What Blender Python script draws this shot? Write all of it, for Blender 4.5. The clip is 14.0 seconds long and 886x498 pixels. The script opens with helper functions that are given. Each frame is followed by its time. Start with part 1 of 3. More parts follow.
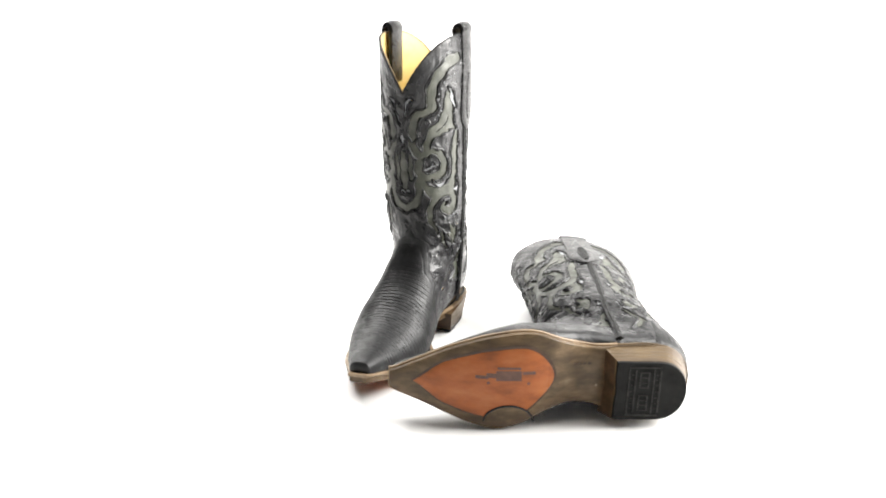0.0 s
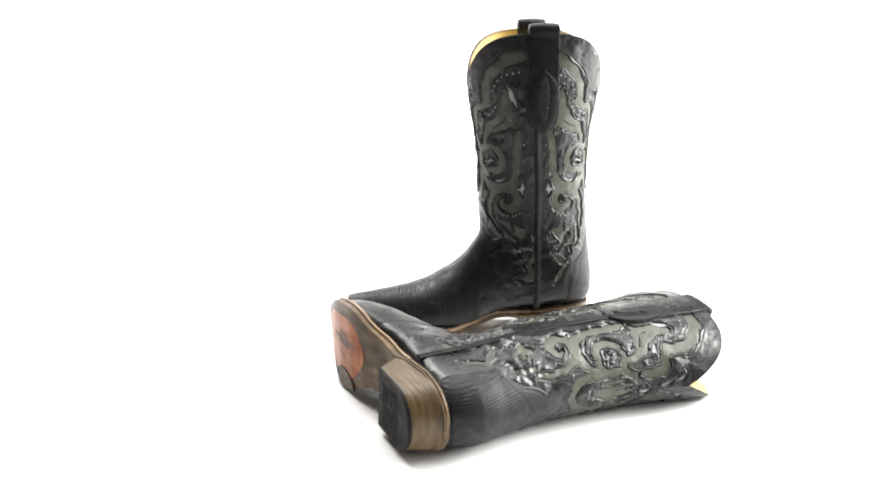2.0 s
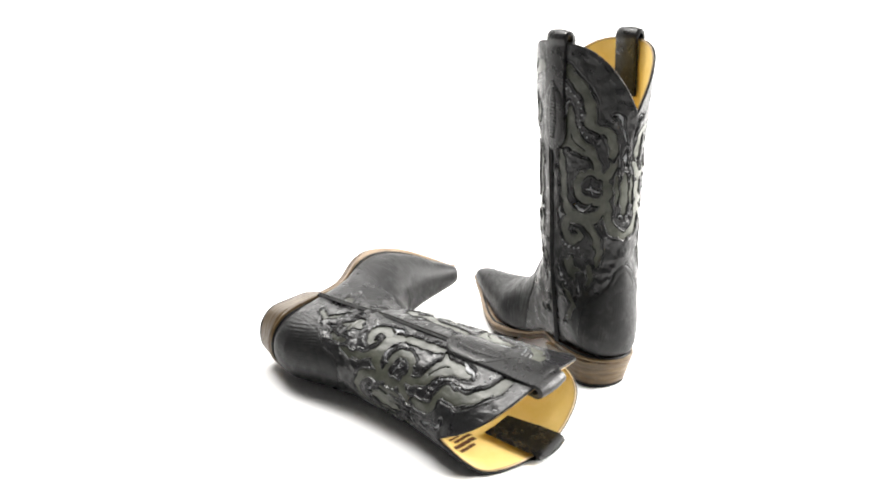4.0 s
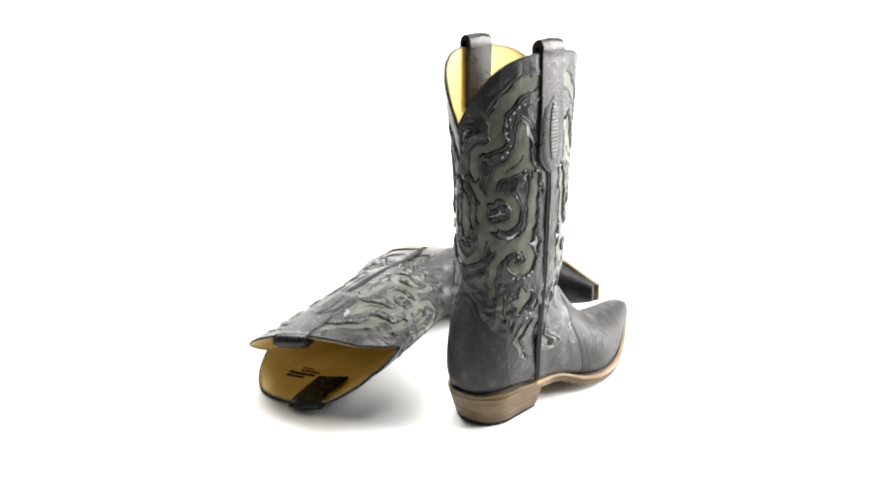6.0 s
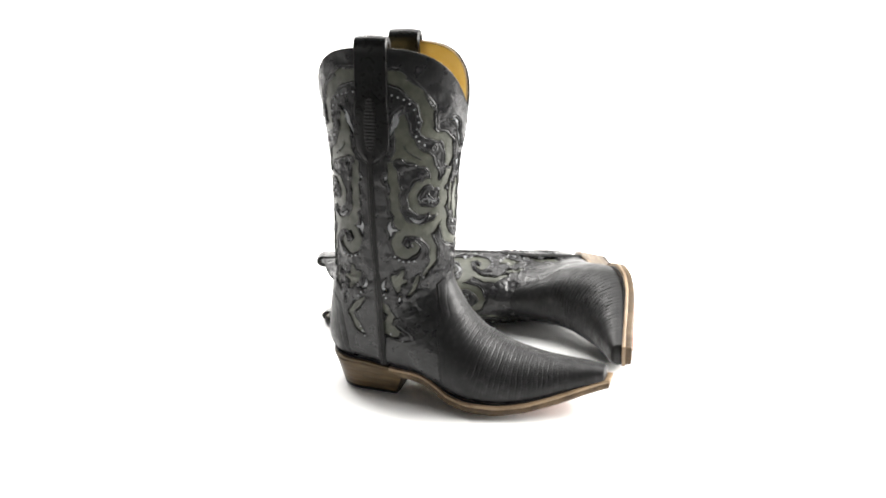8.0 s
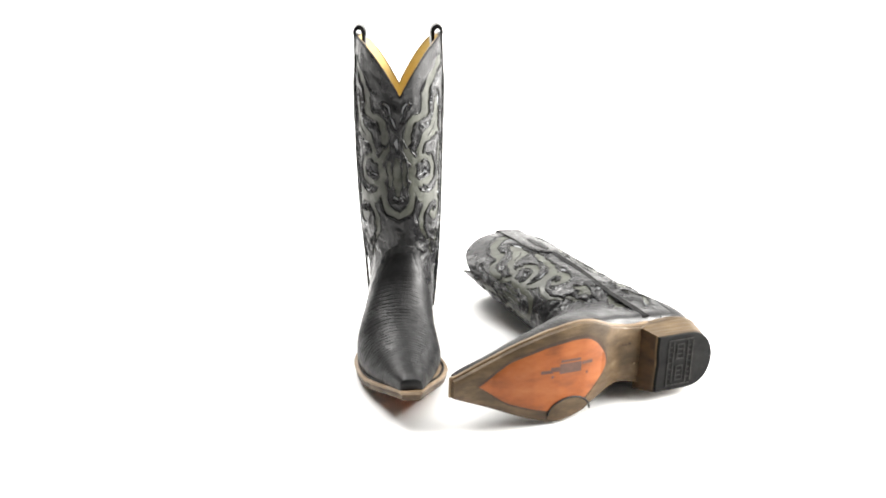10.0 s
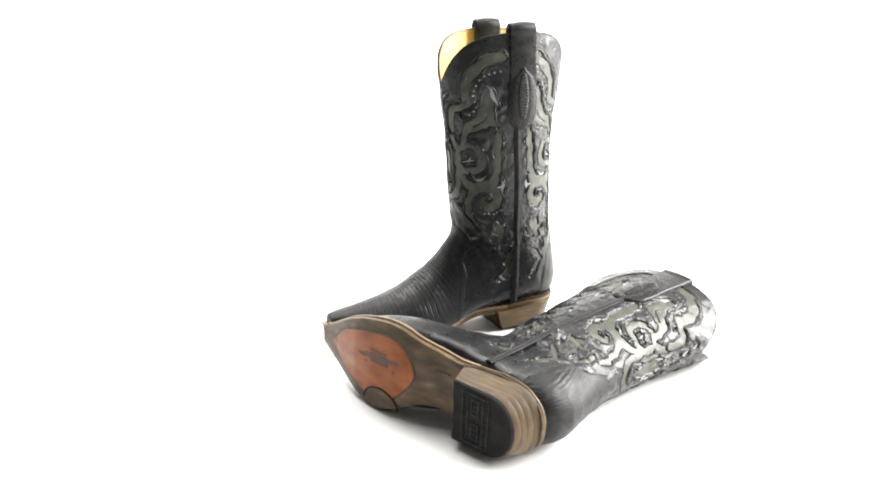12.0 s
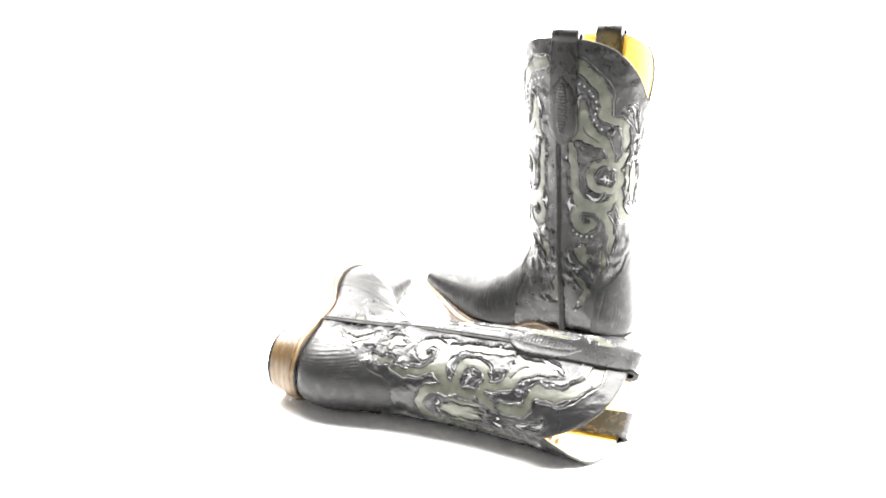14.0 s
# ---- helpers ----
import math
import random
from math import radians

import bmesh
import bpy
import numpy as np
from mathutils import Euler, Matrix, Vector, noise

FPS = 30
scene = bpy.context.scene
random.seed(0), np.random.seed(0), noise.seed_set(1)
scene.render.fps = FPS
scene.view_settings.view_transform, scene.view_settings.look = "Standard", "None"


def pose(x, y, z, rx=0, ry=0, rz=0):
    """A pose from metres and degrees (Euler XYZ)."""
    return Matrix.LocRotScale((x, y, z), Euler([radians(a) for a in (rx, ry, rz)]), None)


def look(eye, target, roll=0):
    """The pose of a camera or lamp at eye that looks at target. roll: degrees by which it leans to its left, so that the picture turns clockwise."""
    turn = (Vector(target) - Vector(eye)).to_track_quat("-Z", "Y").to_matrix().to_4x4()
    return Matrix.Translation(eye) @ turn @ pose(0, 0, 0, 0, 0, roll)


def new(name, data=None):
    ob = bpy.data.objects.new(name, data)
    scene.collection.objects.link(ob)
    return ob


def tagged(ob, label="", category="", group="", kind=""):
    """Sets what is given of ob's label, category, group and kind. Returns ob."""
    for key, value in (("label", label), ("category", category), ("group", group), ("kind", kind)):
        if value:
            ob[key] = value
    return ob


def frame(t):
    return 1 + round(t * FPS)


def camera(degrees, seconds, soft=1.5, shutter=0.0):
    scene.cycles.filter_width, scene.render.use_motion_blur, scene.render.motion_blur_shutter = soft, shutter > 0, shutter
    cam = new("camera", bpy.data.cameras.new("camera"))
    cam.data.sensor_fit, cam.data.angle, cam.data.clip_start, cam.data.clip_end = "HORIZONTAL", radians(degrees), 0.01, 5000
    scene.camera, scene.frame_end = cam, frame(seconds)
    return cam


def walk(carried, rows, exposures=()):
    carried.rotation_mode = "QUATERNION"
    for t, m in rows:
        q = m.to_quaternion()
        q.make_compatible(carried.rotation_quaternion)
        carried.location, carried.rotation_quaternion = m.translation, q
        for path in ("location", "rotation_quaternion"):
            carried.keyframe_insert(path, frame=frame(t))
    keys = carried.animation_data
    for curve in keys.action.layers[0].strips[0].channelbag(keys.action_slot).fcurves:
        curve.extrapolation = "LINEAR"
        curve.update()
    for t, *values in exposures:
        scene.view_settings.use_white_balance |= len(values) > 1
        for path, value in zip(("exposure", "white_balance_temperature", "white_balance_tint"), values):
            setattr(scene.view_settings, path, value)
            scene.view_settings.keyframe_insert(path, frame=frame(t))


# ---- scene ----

K = 1.05                      # metres per plan unit
SPIN = 33.88                  # degrees a second, clockwise from above

cam = camera(52.0, 14.0, soft=1.95)
EYE = pose(0, -0.9311 * K, 0.4240 * K, 90 - 17.692, 0, 2.6606) @ pose(0, 0, 0, 0, 0, -0.29)
walk(cam, [(0.0, EYE), (14.0, EYE)], exposures=[(0.0, 0.0), (13.6, 0.0), (13.8, 0.9), (14.0, 2.1)])

# ---- light: white photo studio ----
world = bpy.data.worlds.new("studio")
world.use_nodes = True
scene.world = world
world.node_tree.nodes["Background"].inputs[0].default_value = (1.0, 0.99, 0.975, 1)
world.node_tree.nodes["Background"].inputs[1].default_value = 0.10


def softbox(name, eye, target, sx, sy, watts, colour=(1, 0.98, 0.95)):
    lamp = bpy.data.lights.new(name, "AREA")
    lamp.shape, lamp.size, lamp.size_y, lamp.energy, lamp.color = "RECTANGLE", sx, sy, watts, colour
    ob = new(name, lamp)
    ob.matrix_world = look(eye, target)
    return ob


softbox("softbox_top", (0.1, 0.8, 2.4), (0.05, 0.60, 0), 3.2, 2.0, 124)
softbox("softbox_side", (1.9, 0.30, 0.95), (0, 0.05, 0.15), 1.4, 1.7, 195)
# unseen lamp, added only to keep the backdrop white
softbox("backdrop_fill", (-1.2, 1.3, 2.2), (0, 2.4, 0.5), 1.5, 1.0, 105)


# ---- materials ----
def material(name, rough=0.5, metal=0.0, spec=0.5):
    m = bpy.data.materials.new(name)
    m.use_nodes = True
    b = m.node_tree.nodes["Principled BSDF"]
    b.inputs["Roughness"].default_value, b.inputs["Metallic"].default_value = rough, metal
    b.inputs["Specular IOR Level"].default_value = spec
    return m, m.node_tree, b


def node(tree, kind, **values):
    n = tree.nodes.new(kind)
    for k, v in values.items():
        n.inputs[k.replace("_", " ")].default_value = v
    return n


def ramp(tree, source, stops):
    r = tree.nodes.new("ShaderNodeValToRGB")
    while len(r.color_ramp.elements) < len(stops):
        r.color_ramp.elements.new(0.5)
    for e, (p, c) in zip(r.color_ramp.elements, stops):
        e.position, e.color = p, (*c, 1) if len(c) == 3 else (c[0], c[0], c[0], 1)
    tree.links.new(source, r.inputs[0])
    return r.outputs[0]


def surface(name, stops, scale, rough, spread=0.1, grain=900.0, bump=0.25, depth=0.0004, stretch=(1, 1, 1), spec=0.5, detail=6.0):
    """Colour mottled at one scale, roughness too, and a fine grain as relief."""
    m, t, b = material(name, rough, spec=spec)
    co = t.nodes.new("ShaderNodeTexCoord")
    mp = t.nodes.new("ShaderNodeMapping")
    mp.inputs["Scale"].default_value = stretch
    t.links.new(co.outputs["Object"], mp.inputs[0])
    big = node(t, "ShaderNodeTexNoise", Scale=scale, Detail=detail, Roughness=0.62)
    fine = node(t, "ShaderNodeTexNoise", Scale=grain, Detail=3.0, Roughness=0.6)
    t.links.new(mp.outputs[0], big.inputs["Vector"])
    t.links.new(mp.outputs[0], fine.inputs["Vector"])
    t.links.new(ramp(t, big.outputs[0], stops), b.inputs["Base Color"])
    t.links.new(ramp(t, big.outputs[0], [(0.3, (max(0.02, rough + spread),)), (0.7, (max(0.02, rough - spread),))]), b.inputs["Roughness"])
    bp = node(t, "ShaderNodeBump", Strength=bump, Distance=depth)
    t.links.new(fine.outputs[0], bp.inputs["Height"])
    t.links.new(bp.outputs[0], b.inputs["Normal"])
    return m


BLACK = surface("black_leather", [(0.30, (0.004, 0.004, 0.0045)), (0.52, (0.007, 0.007, 0.0078)), (0.65, (0.015, 0.0146, 0.016)), (0.78, (0.055, 0.053, 0.057))], 85, 0.33, 0.13, 330, 0.45, depth=0.0008, spec=0.42)
STRAP = surface("strap_leather", [(0.3, (0.004, 0.004, 0.0045)), (0.55, (0.007, 0.0068, 0.007)), (0.68, (0.016, 0.016, 0.0165)), (0.8, (0.06, 0.06, 0.062))], 130, 0.32, 0.13, 260, 0.4, depth=0.0008, spec=0.27)
OLIVE = surface("grey_inlay_leather", [(0.28, (0.030, 0.032, 0.023)), (0.5, (0.052, 0.055, 0.041)), (0.72, (0.085, 0.088, 0.068))], 70, 0.40, 0.08, 420, 0.3, depth=0.0006, detail=8.0, spec=0.45)
VAMP = surface("lizard_leather", [(0.28, (0.006, 0.006, 0.0065)), (0.55, (0.012, 0.012, 0.0125)), (0.68, (0.024, 0.024, 0.025)), (0.8, (0.055, 0.055, 0.056))], 90, 0.40, 0.12, 700, 0.6, spec=0.24)
SILVER = surface("pale_cutout_leather", [(0.3, (0.20, 0.205, 0.215)), (0.7, (0.33, 0.34, 0.35))], 90, 0.3, 0.08, 1200, 0.15)
CORD = surface("black_cord", [(0.3, (0.005, 0.005, 0.005)), (0.7, (0.013, 0.013, 0.013))], 80, 0.5, 0.08, 1500, 0.3, spec=0.2)
LINING = surface("yellow_lining_leather", [(0.3, (0.70, 0.525, 0.180)), (0.7, (0.82, 0.655, 0.290))], 22, 0.6, 0.08, 700, 0.25, spec=0.3)
TAN_EDGE = surface("tan_edge_leather", [(0.3, (0.34, 0.23, 0.11)), (0.7, (0.50, 0.37, 0.20))], 60, 0.5, 0.1, 900, 0.3)
WELT = surface("tan_welt_leather", [(0.3, (0.15, 0.098, 0.052)), (0.7, (0.30, 0.21, 0.125))], 40, 0.5, 0.1, 900, 0.3)
SOLE = surface("brown_sole_leather", [(0.28, (0.032, 0.019, 0.008)), (0.5, (0.070, 0.043, 0.019)), (0.62, (0.106, 0.068, 0.033)), (0.78, (0.19, 0.132, 0.072))], 30, 0.46, 0.1, 800, 0.35, stretch=(1, 2.6, 1), spec=0.3)
SOLE_DARK = surface("dark_sole_leather", [(0.28, (0.022, 0.012, 0.006)), (0.7, (0.07, 0.036, 0.015))], 40, 0.45, 0.1, 800, 0.3, stretch=(1, 2.6, 1), spec=0.3)
PATCH = surface("orange_sole_leather", [(0.28, (0.13, 0.034, 0.007)), (0.5, (0.25, 0.066, 0.012)), (0.75, (0.34, 0.108, 0.028))], 20, 0.42, 0.08, 900, 0.2, stretch=(1, 2.4, 1), spec=0.27)
STACK = surface("stacked_heel_leather", [(0.28, (0.042, 0.025, 0.010)), (0.52, (0.082, 0.051, 0.021)), (0.75, (0.15, 0.101, 0.046))], 26, 0.4, 0.08, 900, 0.25, stretch=(1, 1, 7), spec=0.35)
RUBBER = surface("black_rubber", [(0.3, (0.004, 0.004, 0.004)), (0.7, (0.010, 0.0098, 0.0092))], 60, 0.6, 0.1, 1200, 0.3, spec=0.12)
# paler than the cap: light caught on the tread's edges is in this colour
TREAD = surface("lit_edge_rubber", [(0.3, (0.014, 0.014, 0.0135)), (0.7, (0.034, 0.033, 0.031))], 120, 0.6, 0.1, 900, 0.3, spec=0.15)
INK = surface("dark_stamp", [(0.3, (0.05, 0.022, 0.012)), (0.7, (0.09, 0.035, 0.018))], 90, 0.6, 0.05, 900, 0.1)
FLOOR = surface("dark_unseen_floor", [(0.3, (0.06, 0.06, 0.06)), (0.7, (0.10, 0.10, 0.10))], 4, 0.6, 0.05, 300, 0.1)
PAPER = surface("white_studio_paper", [(0.3, (0.86, 0.86, 0.855)), (0.7, (0.89, 0.89, 0.885))], 3, 0.8, 0.02, 400, 0.05, spec=0.2)


def part(name, verts, faces, mat, parent=None, label="", smooth=True, scale=K):
    me = bpy.data.meshes.new(name)
    me.from_pydata([tuple(v) for v in (np.asarray(verts) * scale).tolist()], [], faces)
    me.materials.append(mat)
    bm = bmesh.new()
    bm.from_mesh(me)
    bmesh.ops.recalc_face_normals(bm, faces=bm.faces[:])
    bm.to_mesh(me)
    bm.free()
    if smooth:
        me.polygons.foreach_set("use_smooth", [True] * len(me.polygons))
        me.set_sharp_from_angle(angle=radians(42))
    ob = new(name, me)
    if parent:
        ob.parent = parent
    if label:
        tagged(ob, label)
    return ob


# ---- the studio: paper floor that sweeps up into the backdrop all round ----
def studio():
    prof = [(y, 0.0) for y in (-0.62, -0.3, 0.0, 0.6, 1.2, 1.6)]
    prof += [(1.6 + 0.9 * math.sin(a), 0.9 - 0.9 * math.cos(a)) for a in np.linspace(0.1, math.pi / 2, 16)] + [(2.5, 1.2), (2.5, 1.5)]
    xs = np.linspace(-2.6, 2.6, 14)
    verts = [(x, y, z) for y, z in prof for x in xs]
    n = len(xs)
    faces = [(i * n + k, i * n + k + 1, (i + 1) * n + k + 1, (i + 1) * n + k) for i in range(len(prof) - 1) for k in range(n - 1)]
    tagged(part("backdrop", verts, faces, PAPER, scale=1.0), "seamless white paper sweep, bright and bare, under the boots", "backdrop", kind="structure")
    # the paper stops short; this unseen dark floor is added to cut bounce light
    tagged(part("floor", [(-4, -4, -0.02), (4, -4, -0.02), (4, 4, -0.02), (-4, 4, -0.02)], [(0, 1, 2, 3)], FLOOR, scale=1.0), "plain dark floor under the paper, out of view, added to cut bounce light", "floor", kind="structure")


studio()

# ---- the boot: x to the toe, y to the inside of a right foot, z up; plan units ----
# top point, bottom point (x, z), half width, middle y, height of the widest place (-1 to 1), squareness above and below
SECTIONS = [
    ((0.2165, 0.0462), (0.2168, 0.0340), 0.0095, 0.0040, -0.30, 3.0, 3.0),
    ((0.2065, 0.0482), (0.2075, 0.0310), 0.0135, 0.0030, -0.35, 2.6, 3.0),
    ((0.1845, 0.0502), (0.1855, 0.0250), 0.0210, 0.0005, -0.45, 2.2, 3.2),
    ((0.1600, 0.0533), (0.1600, 0.0180), 0.0300, -0.0030, -0.50, 2.0, 3.4),
    ((0.1400, 0.0570), (0.1360, 0.0135), 0.0370, -0.0050, -0.52, 2.0, 3.6),
    ((0.1220, 0.0624), (0.1120, 0.0125), 0.0420, -0.0065, -0.52, 1.95, 3.6),
    ((0.1070, 0.0698), (0.0880, 0.0135), 0.0420, -0.0082, -0.50, 2.15, 3.6),
    ((0.0950, 0.0764), (0.0620, 0.0200), 0.0392, -0.0082, -0.45, 2.3, 3.5),
    ((0.0845, 0.0854), (0.0370, 0.0285), 0.0368, -0.0068, -0.40, 2.4, 3.4),
    ((0.0760, 0.0946), (0.0120, 0.0300), 0.0358, -0.0050, -0.35, 2.45, 3.3),
    ((0.0697, 0.1042), (-0.0130, 0.0310), 0.0356, -0.0034, -0.30, 2.45, 3.2),
    ((0.0647, 0.1118), (-0.0380, 0.0320), 0.0354, -0.0020, -0.25, 2.4, 2.9),
    ((0.0618, 0.1185), (-0.0575, 0.0340), 0.0360, -0.0012, -0.20, 2.3, 2.5),
    ((0.0606, 0.1260), (-0.0675, 0.0440), 0.0370, -0.0008, -0.15, 2.15, 2.25),
    ((0.0612, 0.1345), (-0.0694, 0.0630), 0.0388, -0.0008, -0.10, 1.95, 2.1),
    ((0.0618, 0.1430), (-0.0672, 0.0860), 0.0405, -0.0014, -0.05, 1.9, 1.95),
    ((0.0626, 0.1520), (-0.0640, 0.1100), 0.0420, -0.0019, 0.0, 1.95, 1.95),
    ((0.0635, 0.1630), (-0.0617, 0.1350), 0.0430, -0.0020, 0.0, 1.9, 1.86),
    ((0.0643, 0.1790), (-0.0604, 0.1640), 0.0436, -0.0020, 0.0, 1.92, 1.97),
    ((0.0646, 0.1960), (-0.0600, 0.1910), 0.0440, -0.0018, 0.0, 1.92, 1.97),
    ((0.0661, 0.2250), (-0.0606, 0.2250), 0.0450, -0.0018, 0.0, 1.92, 1.97),
    ((0.0680, 0.2550), (-0.0622, 0.2550), 0.0452, -0.0012, 0.0, 1.92, 1.97),
    ((0.0712, 0.2850), (-0.0652, 0.2850), 0.0453, -0.0006, 0.0, 1.92, 1.97),
    ((0.0737, 0.3150), (-0.0686, 0.3150), 0.0453, 0.0, 0.0, 2.02, 2.02),
    ((0.0760, 0.3500), (-0.0720, 0.3500), 0.0444, 0.0, 0.0, 2.12, 2.12),
]
RIM_LOW, RIM_HIGH = 0.2900, 0.3475


def glide(table, s):
    """Catmull-Rom through the rows of a table, at s in rows."""
    table = np.asarray(table, float)
    i = np.clip(np.floor(s).astype(int), 0, len(table) - 2)
    f = (s - i)[:, None]
    p0, p1, p2, p3 = (table[np.clip(i + k, 0, len(table) - 1)] for k in (-1, 0, 1, 2))
    return 0.5 * (2 * p1 + (p2 - p0) * f + (2 * p0 - 5 * p1 + 4 * p2 - p3) * f ** 2 + (3 * p1 - p0 - 3 * p2 + p3) * f ** 3)


def last(rows, around, inset=0.0, start=0.0):
    """The boot's skin as a grid of points, with the turn round each ring."""
    table = np.array([(*t, *b, w, y, lo, nt, nb) for t, b, w, y, lo, nt, nb in SECTIONS])
    step = np.linalg.norm(np.diff(table[:, :2], axis=0), axis=1) + np.linalg.norm(np.diff(table[:, 2:4], axis=0), axis=1)
    run = np.r_[0, np.cumsum(step)]
    s = np.interp(np.linspace(np.interp(start, np.arange(len(run)), run), run[-1], rows), run, np.arange(len(run)))
    q = glide(table, s)
    th = np.linspace(0, 2 * np.pi, around, endpoint=False)
    c, sn = np.cos(th)[None], np.sin(th)[None]
    tx, tz, bx, bz, w, y0, lo, nt, nb = (q[:, k][:, None] for k in range(9))
    n = np.where(c > 0, nt, nb)
    up = np.where(c > 0, lo + (1 - lo) * np.abs(c) ** (2 / n), lo - (1 + lo) * np.abs(c) ** (2 / n))
    across = np.sign(sn) * np.abs(sn) ** (2 / n)
    flat = np.where(n < 2, 2.0, n)              # sides stay round where front and back come to an edge
    up = np.where(n < 2, np.where(c > 0, lo + (1 - lo) * np.abs(c) ** (2 / flat), lo - (1 + lo) * np.abs(c) ** (2 / flat)), up)
    mx, mz, hx, hz = (tx + bx) / 2, (tz + bz) / 2, (tx - bx) / 2, (tz - bz) / 2
    half = np.hypot(hx, hz)
    hx, hz = hx * (1 - inset / half), hz * (1 - inset / half)
    x, z, y = mx + hx * up, mz + hz * up, y0 + np.maximum(w - inset, 0.001) * across
    # scalloped top line: low at front and back, high at the sides
    low = np.where(x < 0, RIM_LOW - 0.0045, RIM_LOW)          # the notch behind is the deeper one
    rim = low + (RIM_HIGH - low) * (1 - np.maximum(0, 1 - np.abs(y) / 0.0445) ** 1.45)
    k = np.clip((z - 0.2) / 0.15, 0, 1)
    z = np.where(z > 0.2, z + (rim - 0.35) * k ** 1.4, z)
    return np.stack([x, y, z], 2), th, s


def sag(v):
    """The lying shaft: its mouth spreads backwards, turns front side up and lifts a little."""
    v = np.array(v, float)
    k = np.clip((v[..., 2] - 0.09) / 0.24, 0, 1)
    x, y = v[..., 0] * (1 + 0.05 * k) - 0.007 * k, v[..., 1]
    x = x - np.clip(-x / 0.05, 0, 1) * (0.0045 * np.clip((v[..., 2] - 0.035) / 0.03, 0, 1) * np.clip((0.14 - v[..., 2]) / 0.06, 0, 1) + 0.003 * k)
    a = np.radians(4) * k
    low = np.clip((y + 0.03) / 0.07, 0, 1) * np.clip((x + 0.06) / 0.13, 0, 1.2) ** 1.3      # the underside folds up towards the front
    v[..., 0], v[..., 1] = x * np.cos(a) + y * np.sin(a), -x * np.sin(a) + y * np.cos(a) - 0.003 * k - 0.034 * k ** 1.5 * low
    v[..., 2] = v[..., 2] - 0.007 * k * np.clip(y / 0.045, 0, 1)
    return v


def seam_x(z, sgn):
    """The side seams lean a little: forward on the inside, back on the outside."""
    return sgn * 0.0055 * np.clip((np.asarray(z) - 0.1) / 0.2, -0.3, 1)


def normals(p):
    du = np.gradient(p, axis=0)
    dv = np.roll(p, -1, 1) - np.roll(p, 1, 1)
    n = np.cross(dv, du)
    n /= np.linalg.norm(n, axis=2, keepdims=True) + 1e-12
    mid = p.mean(1, keepdims=True)
    if (n * (p - mid)).sum() < 0:
        n = -n
    return n


# ornament of one quarter of the shaft, in millimetres: from the side seam round to the middle, height; half width
FIELDS = (
    ((12, 323, 4.6), (21, 322, 5.2), (31, 314, 4.0), (39, 306, 4.0), (44.5, 299, 4.4), (47.5, 290, 5.0), (48, 280, 5.2), (51, 272.5, 4.0), (58, 269, 3.0), (65, 267.5, 3.2), (71, 261, 3.6), (73.5, 249, 3.6), (75, 236, 3.2), (72, 227, 3.0), (66, 221, 2.4)),
    ((29, 288, 1.2), (28, 280, 4.0), (29, 268, 6.4), (33, 257, 8.2), (43, 250, 6.2), (52, 246, 4.4), (57, 238, 3.0), (60, 230, 3.0), (60, 223, 2.0)), ((33, 257, 7.0), (25, 252, 3.0), (20, 249, 1.4)),
    ((66, 222, 2.4), (56, 226, 2.0), (45, 224, 2.8), (39, 214, 3.6), (40, 203, 3.8), (50, 198, 3.2), (62, 198, 3.0), (70, 204, 2.8), (72, 214, 2.4)),
    ((18, 243, 2.0), (19, 234, 3.6), (21, 220, 3.8), (21, 205, 3.8), (23, 193, 4.2), (30, 182, 5.6), (43, 179, 5.4), (56, 181, 4.4), (64, 189, 3.4), (68, 196, 2.6)),
    ((25, 175, 4.4), (22, 165, 4.6), (28, 157, 5.0), (37, 157, 3.6), (42, 162, 2.2), (39, 166, 1.4)),
    ((50, 175, 4.0), (57, 165, 3.2), (60, 154, 3.0), (59, 142, 2.4), (57, 133, 1.0)),
    ((68, 218, 1.8), (68, 205, 2.2), (71, 192, 2.8), (71, 178, 3.2), (77, 168, 3.4), (87, 164, 3.4)),
    ((87, 226, 1.2), (87, 214, 3.4), (87, 198, 3.8), (87, 188, 2.0)), ((78, 222, 0.8), (79, 208, 1.6), (79, 196, 0.8)),
    ((30, 137, 1.2), (27, 126, 4.4), (31, 117, 1.8)), ((19, 132, 1.2), (27, 126, 3.8), (38, 125, 1.0)),
    ((11, 104, 1.6), (20, 96, 2.8), (27, 88, 2.0)), ((27, 89, 1.8), (19, 79, 2.5), (10, 68, 1.3)),
    ((48, 112, 1.2), (52, 121, 2.2), (49, 131, 1.0)),
)
RIBBONS = (
    ((10, 308, 3.4), (20, 307, 3.6), (28, 303, 3.6), (33, 299, 3.4), (38, 292, 3.1), (41, 284, 3.1), (40, 275, 2.8), (41, 268, 2.8), (47, 261, 2.9), (55, 258, 3.8), (58, 260, 3.6)),
    ((48, 210, 2.4), (56, 209, 3.6), (63, 208, 2.6)), ((55, 195, 0.8), (50, 190, 1.8), (43, 188, 2.8), (36, 190, 1.8), (31, 195, 0.8)),
    ((22, 242, 1.6), (32, 239, 2.8), (44, 238, 3.2), (50, 232, 2.8), (47, 228, 1.8)),
    ((33, 171, 1.2), (38, 168, 1.5), (42, 169, 0.8)), ((66, 282, 1.6), (70, 275, 1.8), (77, 274, 1.2)), ((29, 321, 0.8), (34, 325, 1.2), (37, 331, 0.8)),
    ((30, 262, 0.4), (36, 252, 0.7), (46, 248, 0.5)), ((79, 244, 1.0), (75, 238, 1.5), (71, 241, 1.0)), ((54, 291, 0.8), (51, 296, 1.3), (46, 306, 0.8)), ((16, 199, 0.5), (19, 193, 0.8), (17, 186, 0.5)),
)
